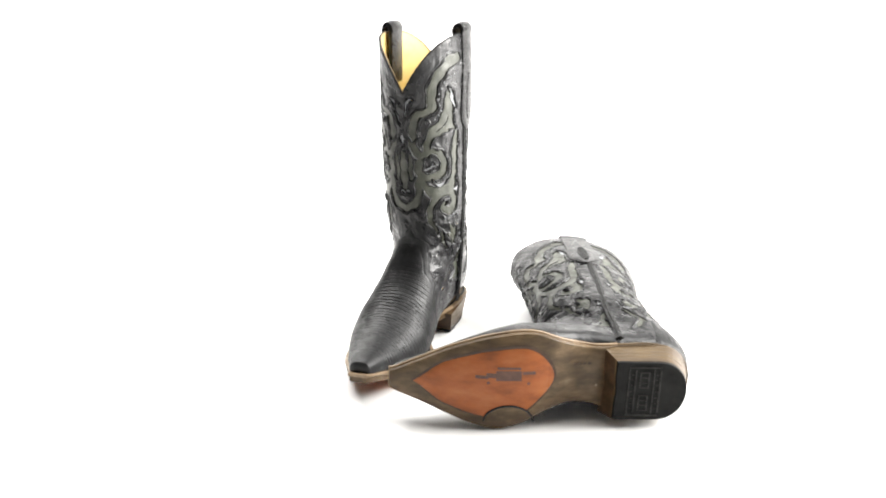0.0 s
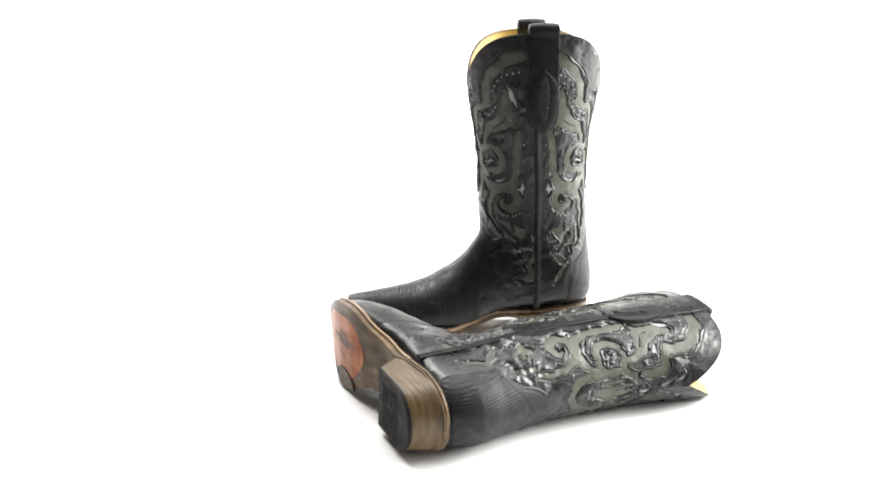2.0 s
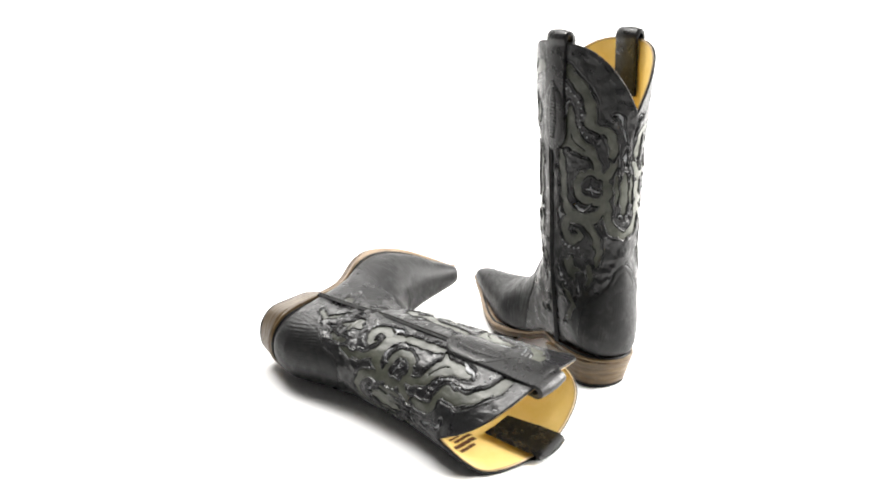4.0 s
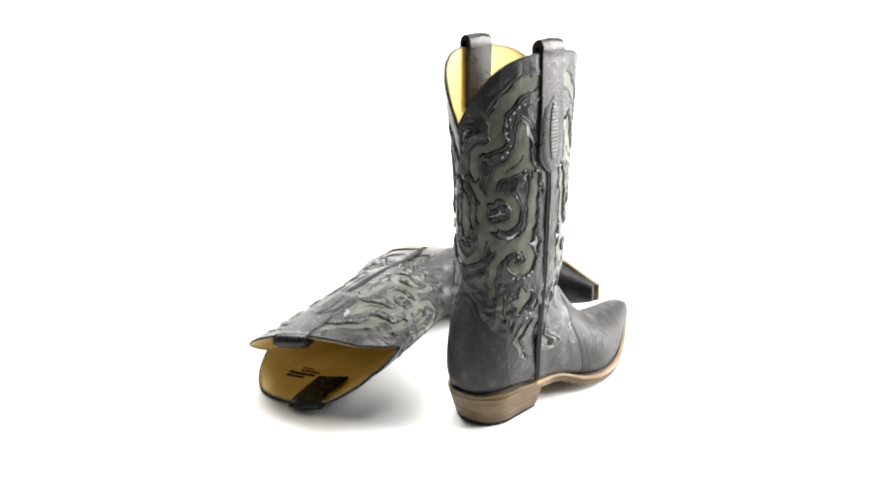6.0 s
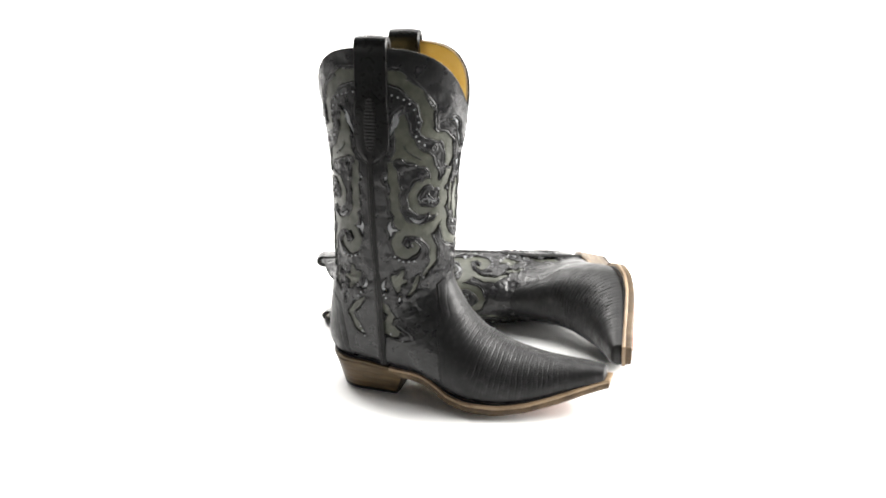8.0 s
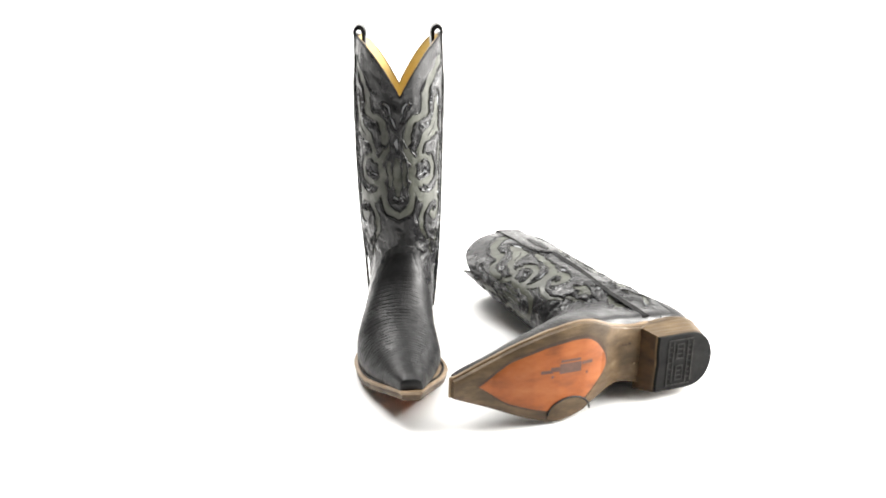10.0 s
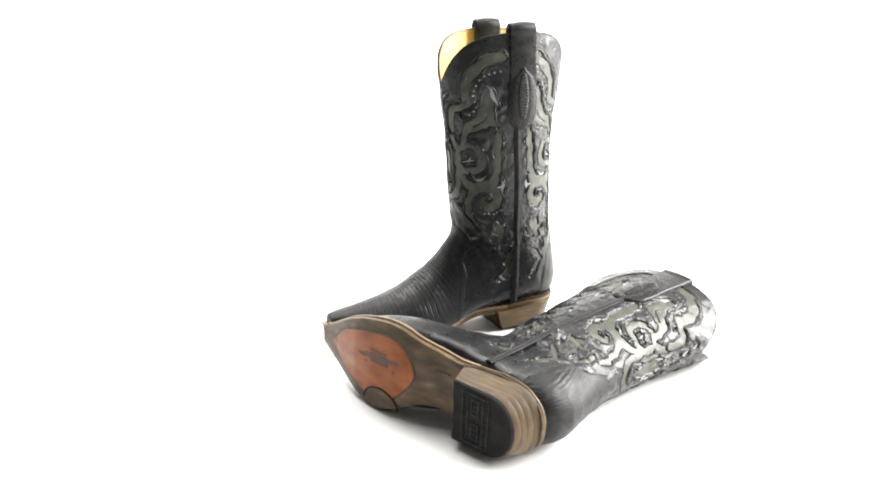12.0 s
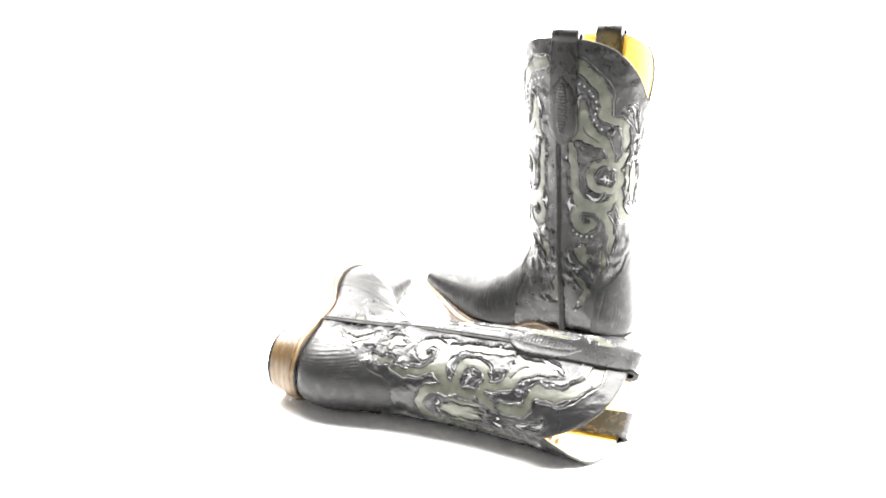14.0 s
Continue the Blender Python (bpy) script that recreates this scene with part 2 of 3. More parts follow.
HORNS = (((27, 294, 0.2), (24, 289, 1.2), (22, 282, 2.3), (19.5, 275, 1.3), (18, 270, 0.2)), ((69, 283, 0.2), (73, 284, 0.9), (77, 279, 0.9), (80, 272, 0.2)),
         ((53, 193.5, 0.2), (48, 189, 0.9), (43, 187.5, 1.4), (38, 189, 0.9), (33, 193.5, 0.2)), ((62, 207, 0.5), (55, 209, 1.0), (48, 209, 0.5)), ((53, 213, 0.4), (54, 209, 0.9), (54, 205, 0.4)),
         ((16, 180, 2.0), (20, 179.4, 0.9), (25, 179, 0.15)), ((11, 118, 1.6), (14, 117.5, 0.8), (18, 117, 0.15)), ((79, 272, 0.2), (82, 265, 1.0), (87, 258, 0.3)), ((82, 181, 0.2), (84, 184, 0.8), (87, 182, 0.9)))
STARS = (((16, 190), (15, 170), 2.6), ((12, 128), (10, 115), 2.2), ((38, 111), (36, 100), 1.8), ((87, 250), (87, 234), 2.4), ((13, 232), (13, 226), 1.4))
CURLS = ((57, 258.5), (72, 280), (55, 209), (35, 167), (44, 128))
BEADS = ((13, 308), (19, 307), (24, 305), (28.5, 303), (33, 299), (37, 293.5), (40, 288), (41.5, 282), (40.5, 276), (40, 270), (43, 265), (48, 261),
         (39, 149), (34, 148), (28, 148), (24, 150), (20, 153), (11, 74), (11, 69), (10, 64), (18, 108), (15, 112))


def stroke(u, v, rows):
    """Signed distance, in millimetres, to a stroke of changing width."""
    rows = np.asarray(rows, float)
    rows = glide(rows, np.linspace(0, len(rows) - 1, 4 * len(rows)))
    best = np.full(u.shape, 99.0)
    for (ax, ay, ar), (bx, by, br) in zip(rows[:-1], rows[1:]):
        dx, dy = bx - ax, by - ay
        f = np.clip(((u - ax) * dx + (v - ay) * dy) / (dx * dx + dy * dy + 1e-9), 0, 1)
        best = np.minimum(best, np.hypot(u - ax - f * dx, v - ay - f * dy) - (ar + f * (br - ar)))
    return best


def star(u, v, a, b, w):
    (ax, ay), (bx, by) = a, b
    dx, dy = bx - ax, by - ay
    n = math.hypot(dx, dy)
    f = ((u - ax) * dx + (v - ay) * dy) / n / n
    off = np.abs((u - ax) * dy - (v - ay) * dx) / n
    return np.maximum(off - w * np.clip(1 - np.abs(2 * f - 1), 0, 1) ** 1.6, n * (np.abs(f - 0.5) - 0.5))


def ornament(u, v):
    """Signed distances to the grey inlays and to the pale points; the knife wavers a little along every cut."""
    u, v = u + 0.6 * np.sin(v * 0.42) + 0.2 * np.sin(v * 0.93 + u * 0.4), v + 0.6 * np.sin(u * 0.45) + 0.2 * np.sin(u * 0.97 - v * 0.5)
    field = np.minimum.reduce([stroke(u, v, r) for r in FIELDS])
    cut = np.minimum.reduce([stroke(u, v, r) for r in RIBBONS])
    field = np.maximum(field - 0.7, -cut)
    pale = np.minimum.reduce([star(u, v, *s) for s in STARS] + [stroke(u, v, r) for r in HORNS])
    return np.maximum(field, 0.7 - pale), pale


VAMP_EDGE = ((0.016, 0.068), (0.034, 0.065), (0.061, 0.0615), (0.0765, 0.0575), (0.092, 0.0605), (0.106, 0.0545), (0.120, 0.0515), (0.125, 0.056), (0.130, 0.060), (0.140, 0.0615))
COUNTER_EDGE = ((0.03, -0.033), (0.05, -0.037), (0.075, -0.041), (0.092, -0.043), (0.100, -0.0535), (0.112, -0.0590), (0.126, -0.0600), (0.134, -0.0617), (0.138, -0.066), (0.145, -0.07))


def mesh_piece(name, p, keep, mat, parent, label=""):
    """The quads of a wrapped grid marked in keep, as one mesh."""
    r, a = np.nonzero(keep)
    cols = p.shape[1]
    quads = np.stack([r * cols + a, r * cols + (a + 1) % cols, (r + 1) * cols + (a + 1) % cols, (r + 1) * cols + a], 1)
    used, quads = np.unique(quads, return_inverse=True)
    return part(name, p.reshape(-1, 3)[used], quads.reshape(-1, 4).tolist(), mat, parent, label)


def islands(mask):
    """Connected patches of a wrapped grid of booleans, largest first."""
    mark, found = np.zeros(mask.shape, int), []
    for r, c in zip(*np.nonzero(mask)):
        if mark[r, c]:
            continue
        n, stack, size = len(found) + 1, [(r, c)], 0
        mark[r, c] = n
        while stack:
            i, j = stack.pop()
            size += 1
            for a, b in ((i + 1, j), (i - 1, j), (i, (j + 1) % mask.shape[1]), (i, (j - 1) % mask.shape[1])):
                if 0 <= a < mask.shape[0] and mask[a, b] and not mark[a, b]:
                    mark[a, b] = n
                    stack.append((a, b))
        found.append((size, n))
    return [(size, mark == n) for size, n in sorted(found, reverse=True)]


def tube(path, radius, sides=8, closed=False):
    """A round cord along a path; radius may change along it."""
    path = np.asarray(path, float)
    radius = np.broadcast_to(radius, (len(path),))
    d = np.gradient(path, axis=0)
    d /= np.linalg.norm(d, axis=1, keepdims=True) + 1e-12
    ref = np.array([0.13, 0.37, 0.92])
    verts, faces = [], []
    for q, t, r in zip(path, d, radius):
        a = np.cross(t, ref)
        a /= np.linalg.norm(a)
        b = np.cross(t, a)
        verts += [q + r * (math.cos(k) * a + math.sin(k) * b) for k in np.linspace(0, 2 * math.pi, sides, endpoint=False)]
    n = len(path)
    for i in range(n if closed else n - 1):
        for k in range(sides):
            i2, k2 = (i + 1) % n, (k + 1) % sides
            faces.append((i * sides + k, i * sides + k2, i2 * sides + k2, i2 * sides + k))
    if not closed:
        faces += [tuple(range(sides)), tuple(range((n - 1) * sides, n * sides))]
    return verts, faces


# ---- sole and heel ----
def feather(x):
    return 0.0032 * np.sin(np.pi * np.clip((np.asarray(x) - 0.012) / 0.062, 0, 1)) ** 2 + np.interp(x, [-0.067, -0.02, 0.02, 0.045, 0.0715, 0.095, 0.123, 0.15, 0.18, 0.2, 0.222], [0.034, 0.0335, 0.0285, 0.0235, 0.0165, 0.0135, 0.013, 0.0165, 0.0245, 0.0305, 0.0365])


OUTER = ((-0.067, -0.004), (-0.0645, -0.013), (-0.058, -0.0225), (-0.045, -0.031), (-0.025, -0.0345), (0.005, -0.0345), (0.03, -0.0345), (0.0545, -0.0405), (0.083, -0.0515), (0.105, -0.0530), (0.135, -0.0470), (0.164, -0.0355), (0.19, -0.0215), (0.2155, -0.0070), (0.222, -0.0045))
INNER = ((-0.067, 0.004), (-0.0645, 0.013), (-0.058, 0.0225), (-0.045, 0.031), (-0.025, 0.0345), (0.005, 0.0300), (0.03, 0.0220), (0.0485, 0.0190), (0.065, 0.0205), (0.08, 0.0270), (0.097, 0.0365), (0.12, 0.0420), (0.14, 0.0395), (0.165, 0.0320), (0.19, 0.0230), (0.2155, 0.0150), (0.222, 0.0125))


def outline(table, x):
    t = np.array(table)
    f = np.linspace(0, len(t) - 1, 300)
    g = glide(t, f)
    return np.interp(x, g[:, 0], g[:, 1])


def slab(x0, x1, top, bottom, grow=0.0, edge=0.0012, stations=90):
    """A sole layer between two heights that follow x, cut to the outline; its side is rounded off."""
    xs = x0 + (x1 - x0) * (0.5 - 0.5 * np.cos(np.linspace(0, np.pi, stations)))
    verts, faces, n = [], [], 16
    for x in xs:
        a, b = outline(OUTER, x) - grow, outline(INNER, x) + grow
        t, d = top(x), bottom(x)
        e = min(edge, (t - d) * 0.45, (b - a) * 0.4)
        side = [(0, t - e), (e * 0.3, t - e * 0.3), (e, t)]
        row = [(a + i, z) for i, z in side] + [(a + (b - a) * f, t) for f in (0.35, 0.65)] + [(b - i, z) for i, z in side[::-1]]
        side = [(0, d + e), (e * 0.3, d + e * 0.3), (e, d)]
        row += [(b - i, z) for i, z in side] + [(a + (b - a) * f, d) for f in (0.65, 0.35)] + [(a + i, z) for i, z in side[::-1]]
        verts += [(x, y, z) for y, z in row]
    for i in range(stations - 1):
        for k in range(n):
            faces.append((i * n + k, i * n + (k + 1) % n, (i + 1) * n + (k + 1) % n, (i + 1) * n + k))
    faces += [tuple(range(n)), tuple(range((stations - 1) * n, stations * n))]
    return verts, faces


def heel_ring(h, inset=0.0):
    """The heel's round at height h: full under the seat, drawn in towards the ground; breast in front."""
    f = np.clip(1 - h / 0.033, 0, 1)
    back, front, half = -0.067 + 0.011 * f ** 0.9, 0.0212 - 0.0098 * f, 0.0345 - 0.0055 * f
    pts = [(front, -half), (front, -half * 0.5), (front - 0.0012, 0), (front, half * 0.5), (front, half)]
    for a in np.linspace(0.06, 1, 7):
        pts.append((front + (back + 0.030 - front) * a, half))
    for a in np.linspace(8, 172, 22):
        r = math.radians(a)
        pts.append((back + 0.030 - 0.030 * math.sin(r) ** 0.85, half * math.cos(r)))
    for a in np.linspace(1, 0.06, 7):
        pts.append((front + (back + 0.030 - front) * a, -half))
    c = np.array([-0.025, 0.0])
    return [(c + (np.array(q) - c) * (1 - inset / 0.034)) for q in pts]


def lift(h0, h1, bulge=0.0, slope=0.0):
    """One layer of the heel, from height h0 up to h1; slope tips its top towards the toe."""
    verts, faces = [], []
    levels = [(h0, 0.00010), (h0 + (h1 - h0) * 0.08, 0), (h0 + (h1 - h0) * 0.92, 0), (h1, 0.00010)]
    for h, ins in levels:
        for x, y in heel_ring(h, ins - bulge * (ins == 0)):
            z = h + slope * (h / 0.03) * np.clip(-(x + 0.03) / 0.045, -1, 0.6)
            verts.append((x, y, z))
    n = len(verts) // 4
    for i in range(3):
        for k in range(n):
            faces.append((i * n + k, i * n + (k + 1) % n, (i + 1) * n + (k + 1) % n, (i + 1) * n + k))
    faces += [tuple(range(n)), tuple(range(3 * n, 4 * n))]
    return verts, faces


def plate(points, z, thick):
    """A thin flat patch under the sole, through points (x, y); z gives the height of its face at x."""
    n = len(points)
    verts = [(x, y, z(x)) for x, y in points] + [(x, y, z(x) + thick) for x, y in points]
    faces = [tuple(range(n)), tuple(range(n, 2 * n))] + [(k, (k + 1) % n, n + (k + 1) % n, n + k) for k in range(n)]
    return verts, faces


def ribbon(path, wide, away, thick, axis, round_off=0.0):
    """A strap along a path: axis is its width's direction; away is the path's outward side."""
    verts, faces = [], []
    path, axis = np.asarray(path, float), np.asarray(axis, float)
    wide, depth = np.broadcast_to(wide, (len(path),)), iter(np.broadcast_to(thick, (len(path),)))
    for q, w, o in zip(path, wide, away):
        o = np.asarray(o, float)
        e = min(0.0008, w * 0.3)
        thick = next(depth)
        for f, g in ((-w, 0), (-w, thick * 0.6), (-w + e, thick), (-w * 0.5, thick * 1.05), (0, thick * 1.08), (w * 0.5, thick * 1.05), (w - e, thick), (w, thick * 0.6), (w, 0)):
            verts.append(q + axis * f + o * (g - round_off * (f / 0.0162) ** 2))
    n = 9
    for i in range(len(path) - 1):
        for k in range(n):
            faces.append((i * n + k, i * n + (k + 1) % n, (i + 1) * n + (k + 1) % n, (i + 1) * n + k))
    faces += [tuple(range(n)), tuple(range((len(path) - 1) * n, len(path) * n))]
    return verts, faces


def settle(p, rest, hand, floor):
    """Where a boot lies on the ground its soft leather flattens instead of sinking in."""
    if rest is None:
        return p
    m = np.array(rest)
    q = p * [1, hand, 1] * K
    z = q @ m[2, :3] + m[2, 3]
    soft = 0.006
    d = np.clip((z - floor) / soft, -3, 1)
    rise = np.where(z < floor + soft, floor + soft * 0.25 * (1 + np.maximum(d, -1)) ** 2 - z, 0)
    rise = np.where(z < floor - soft, floor - z, rise)
    rise = np.where(p[..., 2] < 0.05, 0, rise)
    return p + (rise[..., None] * m[2, :3]) * [1, hand, 1] / K


def boot(label, hand, rest=None, strap_low=0.243):
    """hand: 1 for the right boot, -1 for the left; rest: its pose, if it lies down."""
    root = tagged(new("cowboy_boot"), label, "boot", "pair of boots")

    def put(name, mesh, mat, text="", smooth=True, parent=root, floor=None):
        v = np.array(mesh[0], float)
        if rest is not None and name not in ("welt", "heel_seat", "outsole", "heel", "lift", "heel_cap", "rand", "sole_patch", "patch_edge", "crescent", "crescent_panel", "stamp_bar", "tread_bar", "heel_breast", "pin"):
            v = settle(sag(v), rest, hand, 0.0012 if floor is None else floor)
        v[:, 1] *= hand
        return part(name, v, mesh[1], mat, parent, text, smooth)

    def side_y(z, sgn):
        lean = np.interp(z, [0.03, 0.06, 0.1, 0.15, 0.19, 0.225, 0.255, 0.285, 0.315], [-0.003, -0.002, -0.0012, -0.0018, -0.0019, -0.0018, -0.0012, -0.0006, 0])
        return sgn * lean + np.interp(z, [0.03, 0.06, 0.1, 0.15, 0.19, 0.225, 0.255, 0.285, 0.315, 0.35], [0.034, 0.0365, 0.0392, 0.0426, 0.0440, 0.045, 0.0452, 0.0453, 0.0452, 0.0443])

    # skin: regions and relief
    rows, around = 600, 640
    p, th, s = last(rows, around)
    if rest is not None:
        p = settle(sag(p), rest, hand, 0.0022)
    n = normals(p)
    seg = np.linalg.norm(np.roll(p, -1, 1) - p, axis=2)
    run = np.concatenate([np.zeros((rows, 1)), np.cumsum(seg, 1)[:, :-1]], 1)
    total = seg.sum(1)[:, None]
    q = around // 4
    seam_a, seam_b = run[:, q][:, None], run[:, 3 * q][:, None]
    u = np.minimum(np.minimum(np.abs(run - seam_a), np.abs(run - seam_b)), np.minimum(total - np.abs(run - seam_a), total - np.abs(run - seam_b))) * 1000
    x, y, z = p[..., 0], p[..., 1], p[..., 2]
    zm = z * 1000
    vamp = (x - np.interp(z, *np.array(VAMP_EDGE).T)) * 1000
    vamp = np.where(z < 0.145, vamp, np.minimum(vamp, (0.145 - z) * 1000))
    counter = (np.interp(z, *np.array(COUNTER_EDGE).T) - x) * 1000
    counter = np.where(z < 0.14, counter, np.minimum(counter, (0.14 - z) * 1000))
    stretch_u = 87.0 / np.maximum(60, total * 250)
    ahead, inside = np.sign(np.cos(th))[None], np.sign(np.sin(th))[None]
    uu = u * np.where(z > 0.15, stretch_u, 1) - ahead * seam_x(z, inside) * 1000
    field, pale = ornament(uu, zm)
    body = np.maximum(vamp, counter)
    field, pale = np.where(body > -1.5, 9.0, field), np.where(body > -1.5, 9.0, pale)
    edge = np.minimum(np.abs(field), np.abs(pale))
    step = lambda d, a, b: np.clip((d - a) / (b - a), 0, 1) ** 2 * (3 - 2 * np.clip((d - a) / (b - a), 0, 1))
    lumps = np.array([noise.fractal(Vector((a * 60, b * 60, c * 60)), 1.0, 2.0, 3) for a, b, c in p[::5, ::5].reshape(-1, 3)]).reshape(p[::5, ::5].shape[:2])
    lumps = np.repeat(np.repeat(lumps, 5, 0), 5, 1)[:rows, :around]
    for k in range(4):
        lumps = (lumps + np.roll(lumps, 1, 0) + np.roll(lumps, -1, 0) + np.roll(lumps, 1, 1) + np.roll(lumps, -1, 1)) / 5
    leather = (field > 0) & (pale > 0)
    h = np.where(leather & (body < 0), 1.0 * step(edge, 0.0, 0.8) + 0.6 * (1 + 0.55 * np.sin(1.9 * uu + 0.8 * lumps) * np.sin(1.9 * zm)) * np.exp(-((edge - 1.25) / 0.5) ** 2) - 0.5 * np.exp(-((edge - 2.4) / 0.45) ** 2) + 0.3 * np.exp(-((edge - 3.5) / 0.6) ** 2), -0.45 * np.exp(-(edge / 0.6) ** 2))
    # hand tooling: crowded small leaves and veins pressed into the black leather
    on = (body < -1) & leather & (zm > 60)
    tool = np.zeros(p.shape[:2])
    tool[on] = [noise.turbulence(Vector((a * 95, b * 95, c * 80)), 3, False, noise_basis="PERLIN_ORIGINAL") for a, b, c in p[on]]
    tool[on] -= tool[on].mean()
    fade = np.clip((edge - 2.2) / 2.5, 0, 1) * np.clip((RIM_LOW * 1000 + 18 - zm) / 30, 0.25, 1) * np.clip((uu - 7) / 6, 0.25, 1)
    h = h + 1.15 * tool * fade * np.clip((zm - 50) / 110, 0.3, 1)
    for cu, cv in CURLS:
        d = np.hypot(uu - cu, zm - cv)
        h = h + np.where(leather & (body < -1), 0.9 * np.exp(-((d - 2.5) / 0.6) ** 2) + 0.7 * np.exp(-(d / 0.9) ** 2) - 0.4 * np.exp(-((d - 1.5) / 0.4) ** 2), 0)
    h = h + np.where(body < 0, 0.75 * lumps, 0.2 * lumps)
    h = np.where(body > 0, 0.5 + 0.9 * step(body, 0.0, 0.8) - (0.3 + 0.25 * np.sin(zm * 2.6)) * np.exp(-((body - 2.2) / 0.4) ** 2) - 0.25 * np.exp(-((body - 7.5) / 0.5) ** 2), h)
    # rings of scales across the vamp, deepest on top of the foot
    ring = np.cumsum(np.linalg.norm(np.diff(p[:, 0], axis=0, prepend=p[:1, 0]), axis=1))[:, None] * 1000
    wave = ring + 2.2 * np.sin(th)[None] ** 2 + 0.9 * lumps + 0.5 * np.sin(ring * 0.21)
    scale_depth = np.clip((vamp - 5) / 10, 0, 1) * np.clip((np.cos(th)[None] + 0.55) / 1.0, 0, 1) * np.clip((x - 0.058) / 0.04, 0, 1) * np.clip((0.208 - x) / 0.02, 0.1, 1)
    groove = np.exp(-(((wave / 4.5) % 1 - 0.5) / 0.10) ** 2) + 0.45 * np.exp(-(((wave / 4.5 + 0.46) % 1 - 0.5) / 0.09) ** 2)
    h = h - 0.60 * scale_depth * np.clip(0.8 + 0.7 * lumps, 0.3, 1.3) * groove + 0.03 * scale_depth * np.sin(np.arange(around) * 2 * np.pi / 7)[None]
    h = h + (0.05 if rest is None else 0.15) * np.clip((counter - 3) / 4, 0, 1) * np.clip(0.7 + lumps, 0.1, 1.5) * np.sin(y * 2600 + 2.0 * lumps + zm * 0.3)
    # creases at the ankle
    h = h + np.clip(1 - np.abs(zm - 118) / 34, 0, 1) * (body < 0) * (0.8 if rest is None else 1.3) * np.sin(zm * 0.33 + 4 * lumps + x * 90) * np.abs(np.sin(th))[None]
    # draw the nearest grid points on to the borders, so that the cuts run clean
    di = np.gradient(p, axis=0)
    dj = (np.roll(p, -1, 1) - np.roll(p, 1, 1)) / 2
    moved = p.copy()
    for b in (field, pale, body):
        gi, gj = np.gradient(b, axis=0), (np.roll(b, -1, 1) - np.roll(b, 1, 1)) / 2
        g = gi ** 2 + gj ** 2 + 1e-9
        near = np.abs(b) < 0.55 * np.sqrt(g)
        k = np.where(near, -b / g, 0)[..., None]
        moved = moved + np.clip(k * gi[..., None], -0.5, 0.5) * di + np.clip(k * gj[..., None], -0.5, 0.5) * dj
    p2 = moved + n * (h / 1000)[..., None]
    cells = lambda a: (a[:-1] + a[1:] + np.roll(a[:-1], -1, 1) + np.roll(a[1:], -1, 1)) / 4
    cb, cf, cp, cv, cc = (cells(a) for a in (body, field, pale, vamp, counter))
    p2[..., 1] *= hand
    mesh_piece("vamp", p2, cv > 0, VAMP, root, "black ringed lizard-skin leather over the foot")
    mesh_piece("heel_counter", p2, (cc > 0) & (cv <= 0), VAMP, root, "smooth black leather heel counter")
    mesh_piece("shaft", p2, (cb <= 0) & (cf > 0) & (cp > 0), BLACK, root, "tooled black leather overlay, rubbed grey")
    for size, m in islands((cb <= 0) & (cf <= 0) & (cp > 0)):
        if size > 12:
            mesh_piece("inlay", p2, m, OLIVE, root, "olive-grey leather inlay")
    for size, m in islands((cb <= 0) & (cp <= 0)):
        if size > 3:
            mesh_piece("star", p2, m, SILVER, root, "pale grey pointed inlay")
    # toe end of the skin
    ringpts = p2[0]
    c = ringpts.mean(0)
    v = np.concatenate([ringpts, c + (ringpts - c) * 0.75 + [0.0012, 0, 0], c + (ringpts - c) * 0.3 + [0.0016, 0, 0]])
    f = [(i * around + k, i * around + (k + 1) % around, (i + 1) * around + (k + 1) % around, (i + 1) * around + k) for i in range(2) for k in range(around)]
    f.append(tuple(range(2 * around, 3 * around)))
    part("toe_cap", v, f, VAMP, root)

    LR, LA = 240, 320
    # lining, set in by the leather's thickness, with its rolled rim
    lp, _, ls = last(LR, LA, 0.0022, 8.0)
    ink, _, _ = last(LR, LA, 0.0027, 8.0)
    ix, iz = ink[..., 0], ink[..., 2]
    mark = (ink[..., 1] > 0) & np.logical_or.reduce([(np.abs(iz - a) < b) & (np.abs(ix - c) < d) for a, b, c, d in ((0.2945, 0.0022, -0.041, 0.009), (0.2870, 0.0026, -0.037, 0.013), (0.2795, 0.0020, -0.032, 0.010), (0.2735, 0.0014, -0.037, 0.006))])
    if rest is not None:
        lp, ink = settle(sag(lp), rest, hand, 0.0046), settle(sag(ink), rest, hand, 0.0052)
        ink[..., 1] *= hand
        mesh_piece("stamp", ink, mark[:-1], INK, root, "dark stamped mark on the lining")
    lp[..., 1] *= hand
    mesh_piece("lining", lp, np.ones((LR - 1, LA), bool), LINING, root, "yellow leather lining")
    top, inner = p2[-1], lp[-1]
    idx = (np.arange(LA) * around / LA).astype(int)
    v, f = tube(top[idx] * 0.65 + inner * 0.35, 0.0013, 8, True)
    part("piping", v, f, CORD, root, "black leather edge along the top")
    v, f = tube(top[idx] * 0.15 + inner * 0.85 + [0, 0, 0.0003], 0.0010, 8, True)
    part("lining_edge", v, f, TAN_EDGE, root, "pale tan edge of the lining")

    # sole, welt, heel
    z_top = lambda g: (lambda x: float(feather(x)) + g)
    put("welt", slab(0.0061, 0.2235, z_top(0.0012), z_top(-0.0022), 0.0018), WELT, "tan leather welt")
    put("heel_seat", slab(-0.0668, 0.0060, z_top(0.0010), z_top(-0.0022), 0.0012), STACK, "brown leather seat over the heel")
